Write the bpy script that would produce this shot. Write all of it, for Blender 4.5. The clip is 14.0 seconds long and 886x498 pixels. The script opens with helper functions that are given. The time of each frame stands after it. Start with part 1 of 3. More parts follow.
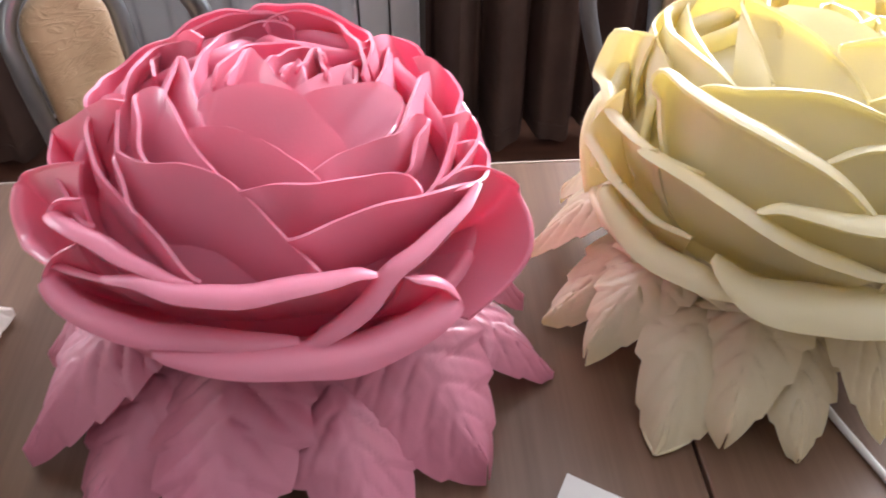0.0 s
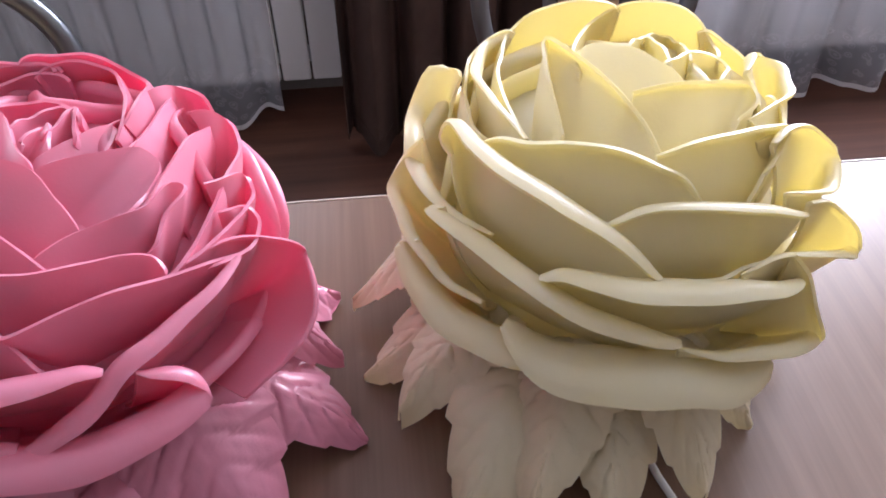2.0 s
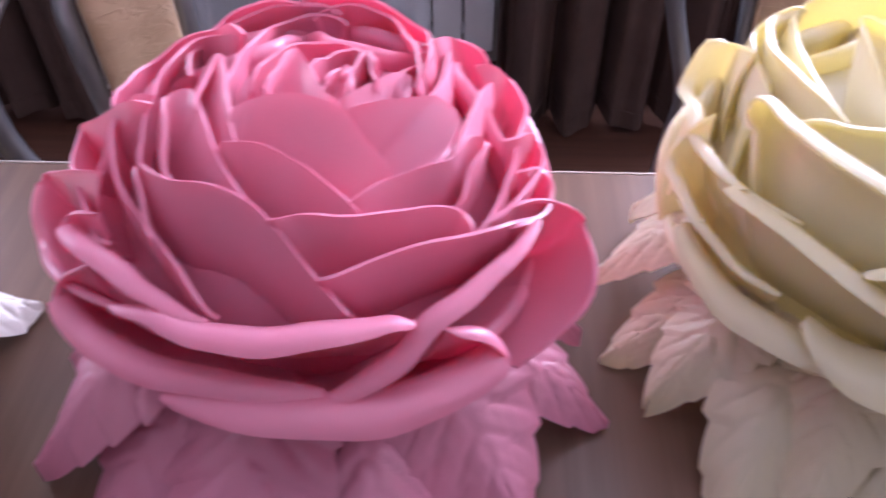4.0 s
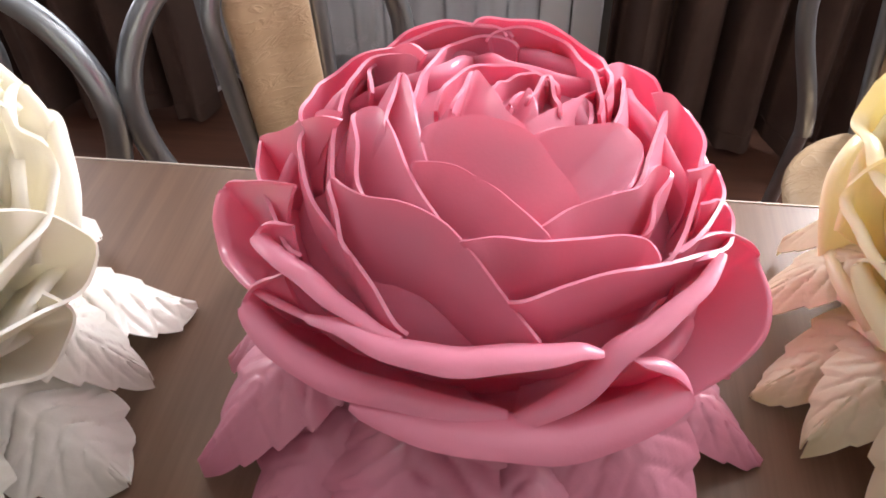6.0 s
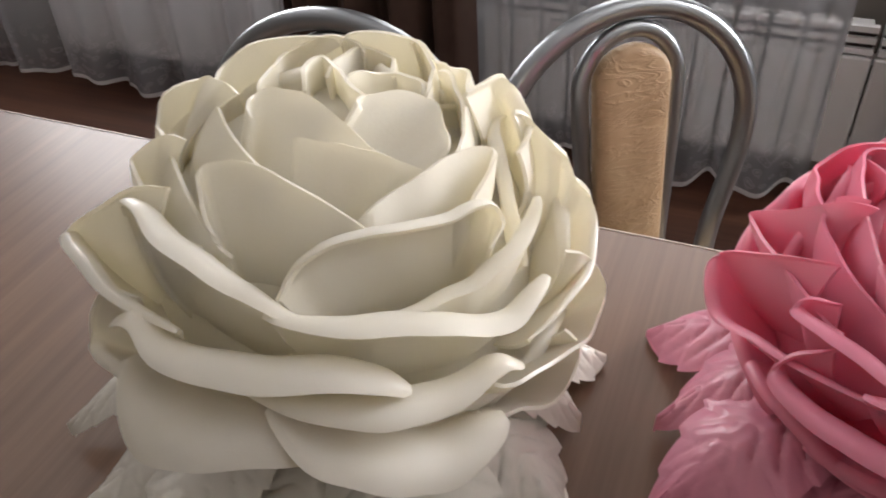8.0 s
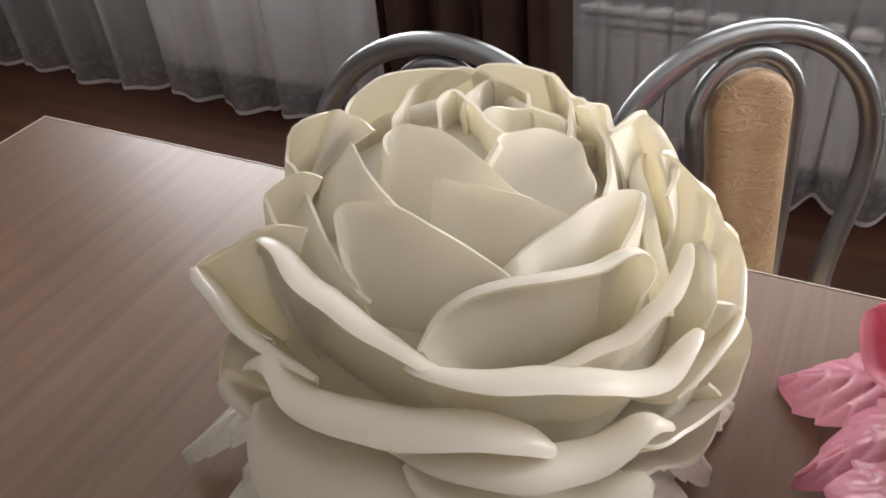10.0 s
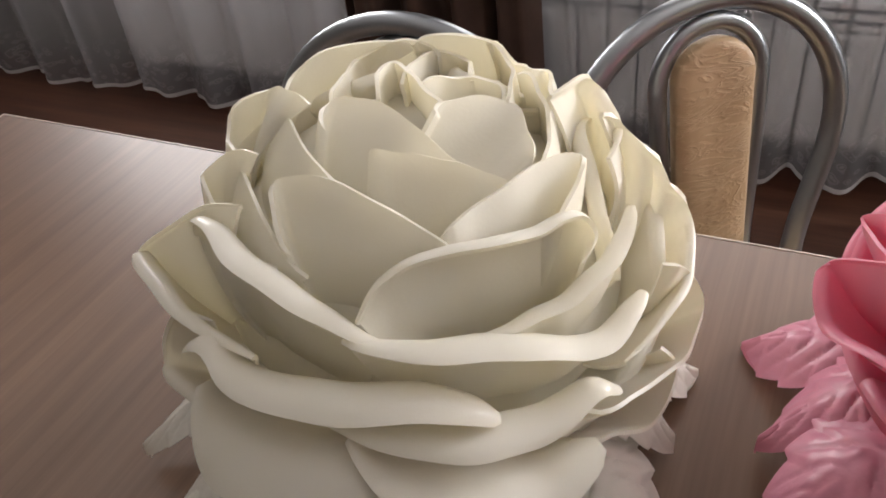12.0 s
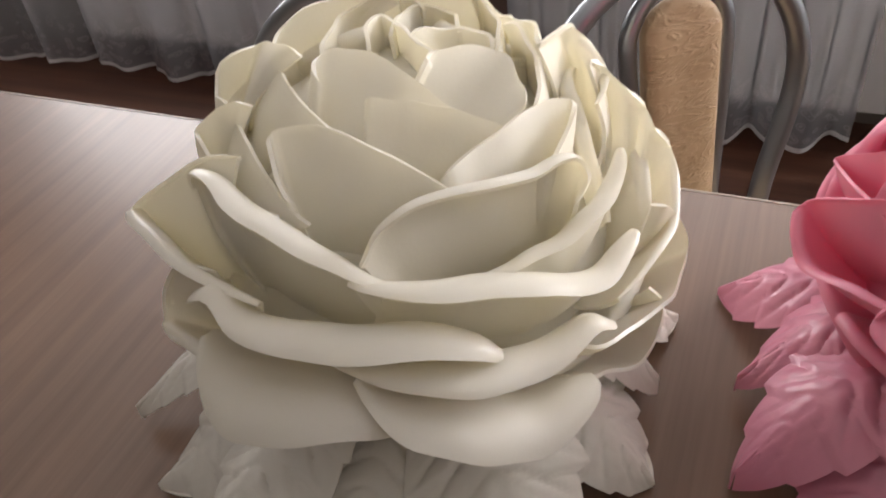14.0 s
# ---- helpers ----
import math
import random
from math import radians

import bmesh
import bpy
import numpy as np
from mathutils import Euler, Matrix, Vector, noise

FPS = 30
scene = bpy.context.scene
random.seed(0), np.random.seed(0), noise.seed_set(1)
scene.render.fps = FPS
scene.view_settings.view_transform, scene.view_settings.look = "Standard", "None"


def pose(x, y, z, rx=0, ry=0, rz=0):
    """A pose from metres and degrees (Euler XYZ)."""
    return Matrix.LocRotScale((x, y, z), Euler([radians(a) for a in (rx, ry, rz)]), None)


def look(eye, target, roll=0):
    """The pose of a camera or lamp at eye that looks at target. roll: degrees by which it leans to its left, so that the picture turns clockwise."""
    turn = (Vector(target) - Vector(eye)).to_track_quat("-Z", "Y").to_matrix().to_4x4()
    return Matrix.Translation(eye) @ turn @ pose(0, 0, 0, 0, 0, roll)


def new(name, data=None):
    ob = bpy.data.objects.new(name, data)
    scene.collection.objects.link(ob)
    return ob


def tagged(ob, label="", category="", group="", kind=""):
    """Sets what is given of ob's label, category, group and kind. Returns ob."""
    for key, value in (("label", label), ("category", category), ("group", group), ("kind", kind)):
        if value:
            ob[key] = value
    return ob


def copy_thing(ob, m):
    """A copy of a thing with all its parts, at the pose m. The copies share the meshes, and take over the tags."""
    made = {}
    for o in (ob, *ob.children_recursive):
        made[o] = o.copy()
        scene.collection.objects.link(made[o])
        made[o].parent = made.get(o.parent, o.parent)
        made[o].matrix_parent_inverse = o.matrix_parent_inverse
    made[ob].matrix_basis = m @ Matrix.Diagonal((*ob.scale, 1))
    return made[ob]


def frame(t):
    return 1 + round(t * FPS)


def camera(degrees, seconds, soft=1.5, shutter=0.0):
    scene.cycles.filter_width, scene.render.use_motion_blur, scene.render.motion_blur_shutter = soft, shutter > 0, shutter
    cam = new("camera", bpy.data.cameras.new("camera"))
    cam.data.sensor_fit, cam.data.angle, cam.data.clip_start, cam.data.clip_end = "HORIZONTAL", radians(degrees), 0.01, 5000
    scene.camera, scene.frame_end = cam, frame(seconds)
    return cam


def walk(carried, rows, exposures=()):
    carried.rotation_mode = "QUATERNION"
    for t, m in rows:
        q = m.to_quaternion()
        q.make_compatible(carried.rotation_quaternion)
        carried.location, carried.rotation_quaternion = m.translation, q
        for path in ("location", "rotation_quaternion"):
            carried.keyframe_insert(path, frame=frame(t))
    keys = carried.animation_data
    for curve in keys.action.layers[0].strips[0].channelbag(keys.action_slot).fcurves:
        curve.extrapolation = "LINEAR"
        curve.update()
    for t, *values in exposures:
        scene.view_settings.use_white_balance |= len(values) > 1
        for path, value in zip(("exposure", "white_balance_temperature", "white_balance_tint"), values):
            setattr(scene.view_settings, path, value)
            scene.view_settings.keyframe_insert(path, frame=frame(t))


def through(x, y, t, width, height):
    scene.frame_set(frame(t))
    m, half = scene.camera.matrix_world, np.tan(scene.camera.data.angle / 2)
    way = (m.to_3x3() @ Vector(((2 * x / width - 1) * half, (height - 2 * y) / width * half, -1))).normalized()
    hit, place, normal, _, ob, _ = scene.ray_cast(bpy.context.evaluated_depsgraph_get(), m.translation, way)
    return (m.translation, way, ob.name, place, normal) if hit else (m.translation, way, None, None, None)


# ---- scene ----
cam = camera(57.2, 14.0, soft=1.75, shutter=0.3)

PATH = [
    (0, (0.113, 0.131, 1.278), (0.206, 1.592, -0.084), -0.1),
    (0.5, (0.17, 0.168, 1.281), (0.319, 1.604, -0.102), -0.3),
    (1, (0.233, 0.18, 1.283), (0.377, 1.615, -0.102), -1.9),
    (1.5, (0.238, 0.179, 1.289), (0.397, 1.61, -0.098), -1.3),
    (2, (0.251, 0.187, 1.291), (0.397, 1.617, -0.1), -0.5),
    (2.5, (0.272, 0.201, 1.299), (0.371, 1.618, -0.109), -0.3),
    (3, (0.267, 0.215, 1.289), (0.342, 1.614, -0.138), -0.4),
    (3.5, (0.241, 0.217, 1.283), (0.281, 1.611, -0.151), -0.3),
    (4, (0.122, 0.205, 1.268), (0.064, 1.612, -0.153), -0.4),
    (4.2, (0.078, 0.203, 1.27), (-0.037, 1.603, -0.153), -0.8),
    (6.3, (0.056, 0.203, 1.279), (-0.171, 1.621, -0.113), -2.0),
    (6.5, (0.052, 0.185, 1.281), (-0.154, 1.619, -0.099), -2.6),
    (7, (-0.018, 0.159, 1.29), (-0.276, 1.619, -0.052), -1.8),
    (7.5, (-0.11, 0.136, 1.302), (-0.553, 1.589, 0.001), -2.1),
    (8, (-0.159, 0.121, 1.304), (-0.776, 1.538, 0.035), -3.2),
    (8.5, (-0.193, 0.116, 1.31), (-0.902, 1.506, 0.059), -3.6),
    (8.7, (-0.206, 0.122, 1.308), (-0.943, 1.504, 0.064), -4.0),
    (10.8, (-0.203, 0.134, 1.304), (-0.999, 1.497, 0.075), -6.1),
    (11, (-0.2, 0.135, 1.302), (-0.994, 1.5, 0.074), -6.3),
    (11.5, (-0.193, 0.138, 1.298), (-0.978, 1.502, 0.064), -7.1),
    (12, (-0.182, 0.143, 1.291), (-0.943, 1.503, 0.037), -7.8),
    (12.5, (-0.18, 0.134, 1.297), (-0.912, 1.503, 0.036), -8.2),
    (13, (-0.16, 0.111, 1.31), (-0.838, 1.519, 0.061), -7.7),
    (13.5, (-0.167, 0.096, 1.313), (-0.833, 1.525, 0.081), -7.3),
    (14, (-0.193, 0.118, 1.288), (-0.858, 1.473, -0.024), -7.4),
]
EXPOSURES = [(0, 0.04, 6000, 14), (1, -0.29, 5650, 17), (2.5, -0.37, 5600, 18), (3.5, -0.39, 5450, 22), (4, -0.1, 5300, 33), (4.2, -0.08, 5350, 31), (6.3, 0.0, 6400, 12), (6.5, 0.02, 6450, 11), (7.5, -0.42, 6350, 11), (8.5, -0.32, 6500, 11), (11, -0.47, 6550, 11), (14, -0.37, 6500, 12)]
walk(cam, [(t, look(eye, target, roll)) for t, eye, target, roll in PATH], EXPOSURES)

# ---- light ----
world = bpy.data.worlds.new("sky")
scene.world = world
world.use_nodes = True
wn = world.node_tree.nodes
sky = wn.new("ShaderNodeTexSky")
sky.sky_type, sky.sun_disc = "NISHITA", False
sky.sun_elevation, sky.sun_rotation = radians(35), radians(-20)
world.node_tree.links.new(sky.outputs[0], wn["Background"].inputs[0])
wn["Background"].inputs[1].default_value = 0.1
scene.view_settings.exposure = 0.0


def area_lamp(name, m, w, h, power, colour):
    d = bpy.data.lights.new(name, "AREA")
    d.shape, d.size, d.size_y, d.energy, d.color = "RECTANGLE", w, h, power, colour
    ob = new(name, d)
    ob.matrix_world = m
    return ob


WALL_Y = 2.22
WINDOWS = [(-3.05, -1.45), (-0.95, 0.15), (0.95, 2.35)]
POWER = (95, 24, 265)
SILL, HEAD = 0.82, 2.25
for (x0, x1), power in zip(WINDOWS, POWER):
    area_lamp("window_daylight", pose((x0 + x1) / 2, WALL_Y + 0.10, (SILL + HEAD) / 2, -90, 0, 0), x1 - x0 - 0.1, HEAD - SILL - 0.1, power, (1.0, 0.975, 0.95))


# ---- materials ----
def material(name, base, rough=0.5, metal=0.0, **more):
    """A principled material; returns it with its tree, nodes and shader."""
    m = bpy.data.materials.new(name)
    m.use_nodes = True
    t = m.node_tree
    s = t.nodes["Principled BSDF"]
    s.inputs["Base Color"].default_value = (*base, 1)
    s.inputs["Roughness"].default_value = rough
    s.inputs["Metallic"].default_value = metal
    for key, value in more.items():
        s.inputs[key.replace("_", " ")].default_value = value
    return m, t, s


def coords(t, scale=(1, 1, 1), kind="Object"):
    c = t.nodes.new("ShaderNodeTexCoord")
    m = t.nodes.new("ShaderNodeMapping")
    m.inputs["Scale"].default_value = scale
    t.links.new(c.outputs[kind], m.inputs["Vector"])
    return m.outputs[0]


def noise_tex(t, vec, scale, detail=3.0, rough=0.5):
    n = t.nodes.new("ShaderNodeTexNoise")
    n.inputs["Scale"].default_value, n.inputs["Detail"].default_value, n.inputs["Roughness"].default_value = scale, detail, rough
    t.links.new(vec, n.inputs["Vector"])
    return n.outputs["Fac"]


def ramp(t, fac, *stops):
    r = t.nodes.new("ShaderNodeValToRGB")
    while len(r.color_ramp.elements) < len(stops):
        r.color_ramp.elements.new(0.5)
    for e, (p, c) in zip(r.color_ramp.elements, stops):
        e.position, e.color = p, (*c, 1)
    t.links.new(fac, r.inputs[0])
    return r.outputs[0]


def bump(t, s, fac, strength, distance):
    b = t.nodes.new("ShaderNodeBump")
    b.inputs["Strength"].default_value, b.inputs["Distance"].default_value = strength, distance
    t.links.new(fac, b.inputs["Height"])
    t.links.new(b.outputs[0], s.inputs["Normal"])


def mixed(t, a, b, fac, mode="MIX"):
    m = t.nodes.new("ShaderNodeMix")
    m.data_type, m.blend_type = "RGBA", mode
    if isinstance(fac, float):
        m.inputs[0].default_value = fac
    else:
        t.links.new(fac, m.inputs[0])
    t.links.new(a, m.inputs[6])
    t.links.new(b, m.inputs[7])
    return m.outputs[2]


def foam(name, light, deep, glow, rough=0.33, through=0.40):
    """Soft sheet foam, slightly mottled where it was warmed and stretched; part of the light passes through it."""
    m, t, s = material(name, light, rough)
    v = coords(t)
    n = noise_tex(t, v, 11.0, 3.0)
    t.links.new(ramp(t, n, (0.35, deep), (0.65, light)), s.inputs["Base Color"])
    s.inputs["Sheen Weight"].default_value = 0.06
    s.inputs["Specular IOR Level"].default_value = 0.6
    bump(t, s, mixed(t, noise_tex(t, v, 420.0, 2.0), noise_tex(t, v, 38.0, 3.0), 0.5), 0.22, 0.0012)
    tr = t.nodes.new("ShaderNodeBsdfTranslucent")
    tr.inputs[0].default_value = (*glow, 1)
    mix = t.nodes.new("ShaderNodeMixShader")
    mix.inputs[0].default_value = through
    t.links.new(s.outputs[0], mix.inputs[1])
    t.links.new(tr.outputs[0], mix.inputs[2])
    t.links.new(mix.outputs[0], t.nodes["Material Output"].inputs[0])
    return m


def wood(name, dark, mid, light, stretch, rough):
    m, t, s = material(name, mid, rough)
    v = coords(t, stretch)
    n = noise_tex(t, v, 1.0, 6.0, 0.6)
    fine = noise_tex(t, v, 5.0, 3.0, 0.6)
    base = ramp(t, n, (0.3, dark), (0.5, mid), (0.72, light))
    streak = ramp(t, fine, (0.40, (0.87, 0.865, 0.86)), (0.58, (1, 1, 1)))
    t.links.new(mixed(t, base, streak, 0.6, "MULTIPLY"), s.inputs["Base Color"])
    r = t.nodes.new("ShaderNodeMapRange")
    r.inputs["To Min"].default_value, r.inputs["To Max"].default_value = rough - 0.06, rough + 0.1
    t.links.new(noise_tex(t, coords(t), 6.0, 3.0), r.inputs[0])
    t.links.new(r.outputs[0], s.inputs["Roughness"])
    bump(t, s, fine, 0.12, 0.0008)
    return m


def fabric(name, base, other, see, translucent):
    """Cloth that lets part of the light straight through (see) and part spread."""
    m, t, s = material(name, base, 0.85)
    v = coords(t)
    t.links.new(ramp(t, noise_tex(t, v, 9.0, 4.0), (0.3, base), (0.7, other)), s.inputs["Base Color"])
    bump(t, s, noise_tex(t, v, 700.0, 1.0), 0.2, 0.0006)
    out = t.nodes["Material Output"]
    tr = t.nodes.new("ShaderNodeBsdfTranslucent")
    tr.inputs[0].default_value = (*base, 1)
    a = t.nodes.new("ShaderNodeMixShader")
    a.inputs[0].default_value = translucent
    t.links.new(s.outputs[0], a.inputs[1])
    t.links.new(tr.outputs[0], a.inputs[2])
    last = a.outputs[0]
    if see:
        cl = t.nodes.new("ShaderNodeBsdfTransparent")
        b = t.nodes.new("ShaderNodeMixShader")
        b.inputs[0].default_value = see
        t.links.new(last, b.inputs[1])
        t.links.new(cl.outputs[0], b.inputs[2])
        last = b.outputs[0]
    t.links.new(last, out.inputs[0])
    return m


PINK = foam("pink_foam", (0.92, 0.39, 0.53), (0.90, 0.35, 0.49), (0.96, 0.21, 0.35), 0.30, 0.36)
PINK_LEAF = foam("pink_leaf_foam", (0.84, 0.36, 0.48), (0.78, 0.29, 0.42), (0.90, 0.30, 0.42), 0.27, 0.2)
YELLOW = foam("yellow_foam", (0.97, 0.94, 0.755), (0.96, 0.92, 0.68), (0.98, 0.87, 0.40), 0.28, 0.42)
YELLOW_LEAF = foam("yellow_leaf_foam", (0.93, 0.87, 0.68), (0.90, 0.83, 0.62), (0.96, 0.83, 0.48), 0.25, 0.36)
WHITE = foam("white_foam", (0.966, 0.961, 0.94), (0.96, 0.95, 0.90), (0.98, 0.92, 0.74), 0.28, 0.42)
WHITE_LEAF = foam("white_leaf_foam", (0.87, 0.85, 0.79), (0.83, 0.80, 0.73), (0.92, 0.86, 0.72), 0.27, 0.2)
TABLE = wood("table_laminate", (0.136, 0.078, 0.050), (0.166, 0.097, 0.063), (0.194, 0.117, 0.078), (55.0, 1.4, 4.0), 0.30)
FLOOR = wood("floor_board", (0.045, 0.018, 0.011), (0.075, 0.03, 0.018), (0.11, 0.048, 0.028), (1.2, 22.0, 4.0), 0.35)
for m_ in (TABLE,):
    sh = m_.node_tree.nodes["Principled BSDF"]
    sh.inputs["Coat Weight"].default_value, sh.inputs["Coat Roughness"].default_value = 0.12, 0.18
EDGE = material("table_edge_band", (0.62, 0.55, 0.47), 0.35)[0]
METAL = material("grey_metal_tube", (0.33, 0.35, 0.37), 0.28, 0.9)[0]
SHEER = fabric("sheer_voile", (0.60, 0.60, 0.64), (0.53, 0.53, 0.57), 0.78, 0.62)


def embroider(m, low, high):
    """Pale flower stitching near the hem, where less is seen through the cloth."""
    t = m.node_tree
    v = coords(t, (1, 0.2, 1))
    vor = t.nodes.new("ShaderNodeTexVoronoi")
    vor.feature = "SMOOTH_F1"
    vor.inputs["Scale"].default_value = 46.0
    t.links.new(v, vor.inputs["Vector"])
    ring = ramp(t, vor.outputs["Distance"], (0.12, (1, 1, 1)), (0.2, (0, 0, 0)), (0.3, (1, 1, 1)), (0.4, (0, 0, 0)))
    sep = t.nodes.new("ShaderNodeSeparateXYZ")
    t.links.new(coords(t), sep.inputs[0])
    band = t.nodes.new("ShaderNodeMapRange")
    band.inputs["From Min"].default_value, band.inputs["From Max"].default_value = high, low
    t.links.new(sep.outputs["Z"], band.inputs[0])
    mul = t.nodes.new("ShaderNodeMath")
    mul.operation = "MULTIPLY"
    t.links.new(ring, mul.inputs[0])
    t.links.new(band.outputs[0], mul.inputs[1])
    see = t.nodes.new("ShaderNodeMapRange")
    see.inputs["To Min"].default_value, see.inputs["To Max"].default_value = 0.6, 0.42
    t.links.new(mul.outputs[0], see.inputs[0])
    for n in list(t.nodes):
        if n.bl_idname == "ShaderNodeMixShader" and n.outputs[0].links and n.outputs[0].links[0].to_node.bl_idname == "ShaderNodeOutputMaterial":
            t.links.new(see.outputs[0], n.inputs[0])


embroider(SHEER, 0.14, 0.24)
LACE = fabric("sheer_lace", (0.82, 0.82, 0.83), (0.75, 0.75, 0.78), 0.1, 0.4)
DRAPE = fabric("brown_drape", (0.062, 0.034, 0.025), (0.09, 0.05, 0.037), 0.0, 0.03)
WALLPAPER = material("wall_paint", (0.22, 0.20, 0.18), 0.8)[0]
PAINT = material("white_paint", (0.66, 0.66, 0.65), 0.4)[0]
CEILING = material("ceiling_paint", (0.86, 0.85, 0.83), 0.8)[0]
RADIATOR = material("radiator_enamel", (0.84, 0.84, 0.84), 0.3)[0]
PLASTIC = material("white_plastic", (0.8, 0.8, 0.78), 0.35)[0]
# near-black colour that stands for the shade inside the radiator grilles
SLOT_SHADE = material("slot_shade", (0.03, 0.02, 0.018), 0.6)[0]


def leather():
    m, t, s = material("tan_leatherette", (0.46, 0.32, 0.19), 0.42)
    v = coords(t)
    t.links.new(ramp(t, noise_tex(t, v, 22.0, 5.0), (0.3, (0.41, 0.28, 0.16)), (0.7, (0.50, 0.355, 0.215))), s.inputs["Base Color"])
    w = t.nodes.new("ShaderNodeTexNoise")
    w.inputs["Scale"].default_value, w.inputs["Detail"].default_value, w.inputs["Distortion"].default_value = 16.0, 4.0, 2.2
    t.links.new(coords(t, (1, 1, 3.0)), w.inputs["Vector"])
    bump(t, s, ramp(t, w.outputs["Fac"], (0.42, (0, 0, 0)), (0.5, (1, 1, 1)), (0.58, (0, 0, 0))), 0.45, 0.002)
    return m


LEATHER = leather()


# ---- mesh helpers ----
def mesh_object(name, bm, mat, smooth=True):
    me = bpy.data.meshes.new(name)
    bm.normal_update()
    for e in bm.edges:
        e.smooth = len(e.link_faces) != 2 or e.calc_face_angle(0.0) < 1.0
    bm.to_mesh(me)
    bm.free()
    me.materials.append(mat)
    if smooth:
        me.polygons.foreach_set("use_smooth", [True] * len(me.polygons))
    return new(name, me)


def part(name, bm, mat, parent, label="", smooth=True):
    ob = mesh_object(name, bm, mat, smooth)
    ob.parent = parent
    if label:
        tagged(ob, label)
    return ob


def box(x0, y0, z0, x1, y1, z1, bevel=0.0, bm=None):
    bm = bm or bmesh.new()
    r = bmesh.ops.create_cube(bm, size=1.0, matrix=Matrix.Translation(((x0 + x1) / 2, (y0 + y1) / 2, (z0 + z1) / 2)) @ Matrix.Diagonal((x1 - x0, y1 - y0, z1 - z0, 1)))
    if bevel:
        es = list({e for v in r["verts"] for e in v.link_edges})
        bmesh.ops.bevel(bm, geom=es, offset=bevel, segments=2, affect="EDGES", profile=0.5)
    return bm


def grid(fn, nu, nv, thick=0.0, closed=False):
    """A sheet of nu x nv cells from fn(u, v), u and v from 0 to 1; thick gives it a second face and rims."""
    bm = bmesh.new()
    vs = [[bm.verts.new(fn(i / nu, j / nv)) for j in range(nv + 1)] for i in range(nu + (0 if closed else 1))]
    n = len(vs)
    for i in range(nu):
        for j in range(nv):
            bm.faces.new((vs[i][j], vs[(i + 1) % n][j], vs[(i + 1) % n][j + 1], vs[i][j + 1]))
    if thick:
        bm.normal_update()
        top = [v for row in vs for v in row]
        under = {v: bm.verts.new(v.co - v.normal * thick) for v in top}
        rim = [e for e in bm.edges if len(e.link_faces) == 1]
        for f in bm.faces[:]:
            bm.faces.new([under[v] for v in reversed(f.verts[:])])
        for e in rim:
            a, b = e.verts
            loop = e.link_loops[0]
            if loop.vert is a:
                a, b = b, a
            bm.faces.new((a, b, under[b], under[a]))
    return bm


def tube(points, r, sides=12, bm=None):
    """A round tube along points."""
    bm = bm or bmesh.new()
    pts = [Vector(p) for p in points]
    rings, side = [], None
    for i, p in enumerate(pts):
        d = (pts[min(i + 1, len(pts) - 1)] - pts[max(i - 1, 0)]).normalized()
        if side is None:
            side = d.orthogonal().normalized()
        side = (side - d * side.dot(d)).normalized()
        up = d.cross(side)
        rings.append([bm.verts.new(p + r * (math.cos(a) * side + math.sin(a) * up)) for a in (2 * math.pi * k / sides for k in range(sides))])
    for a, b in zip(rings, rings[1:]):
        for k in range(sides):
            bm.faces.new((a[k], a[(k + 1) % sides], b[(k + 1) % sides], b[k]))
    bm.faces.new(rings[0][::-1])
    bm.faces.new(rings[-1])
    return bm


def smoothstep(a, b, x):
    x = min(1.0, max(0.0, (x - a) / (b - a)))
    return x * x * (3 - 2 * x)


# ---- room ----
RX0, RX1, RY0, ROOM_H = -3.6, 3.2, -2.6, 2.6
floor = tagged(mesh_object("floor", box(RX0, RY0, -0.1, RX1, WALL_Y, 0.0), FLOOR, False), "dark reddish-brown wooden floor with a soft sheen", "floor", kind="structure")
tagged(mesh_object("ceiling", box(RX0, RY0, ROOM_H, RX1, WALL_Y + 0.3, ROOM_H + 0.1), CEILING, False), "plain white painted ceiling", "ceiling", kind="structure")
bm = box(RX0, WALL_Y, 0, RX1, WALL_Y + 0.3, SILL)
box(RX0, WALL_Y, HEAD, RX1, WALL_Y + 0.3, ROOM_H, bm=bm)
edges = [RX0] + [x for w in WINDOWS for x in w] + [RX1]
for a, b in zip(edges[::2], edges[1::2]):
    box(a, WALL_Y, SILL, b, WALL_Y + 0.3, HEAD, bm=bm)
tagged(mesh_object("wall_north", bm, WALLPAPER, False), "beige painted window wall behind the curtains", "wall", kind="structure")
tagged(mesh_object("wall_west", box(RX0 - 0.15, RY0, 0, RX0, WALL_Y + 0.3, ROOM_H), WALLPAPER, False), "plain beige painted side wall", "wall", kind="structure")
tagged(mesh_object("wall_east", box(RX1, RY0, 0, RX1 + 0.15, WALL_Y + 0.3, ROOM_H), WALLPAPER, False), "plain beige painted side wall", "wall", kind="structure")
tagged(mesh_object("wall_south", box(RX0 - 0.15, RY0 - 0.15, 0, RX1 + 0.15, RY0, ROOM_H), WALLPAPER, False), "plain beige painted wall", "wall", kind="structure")


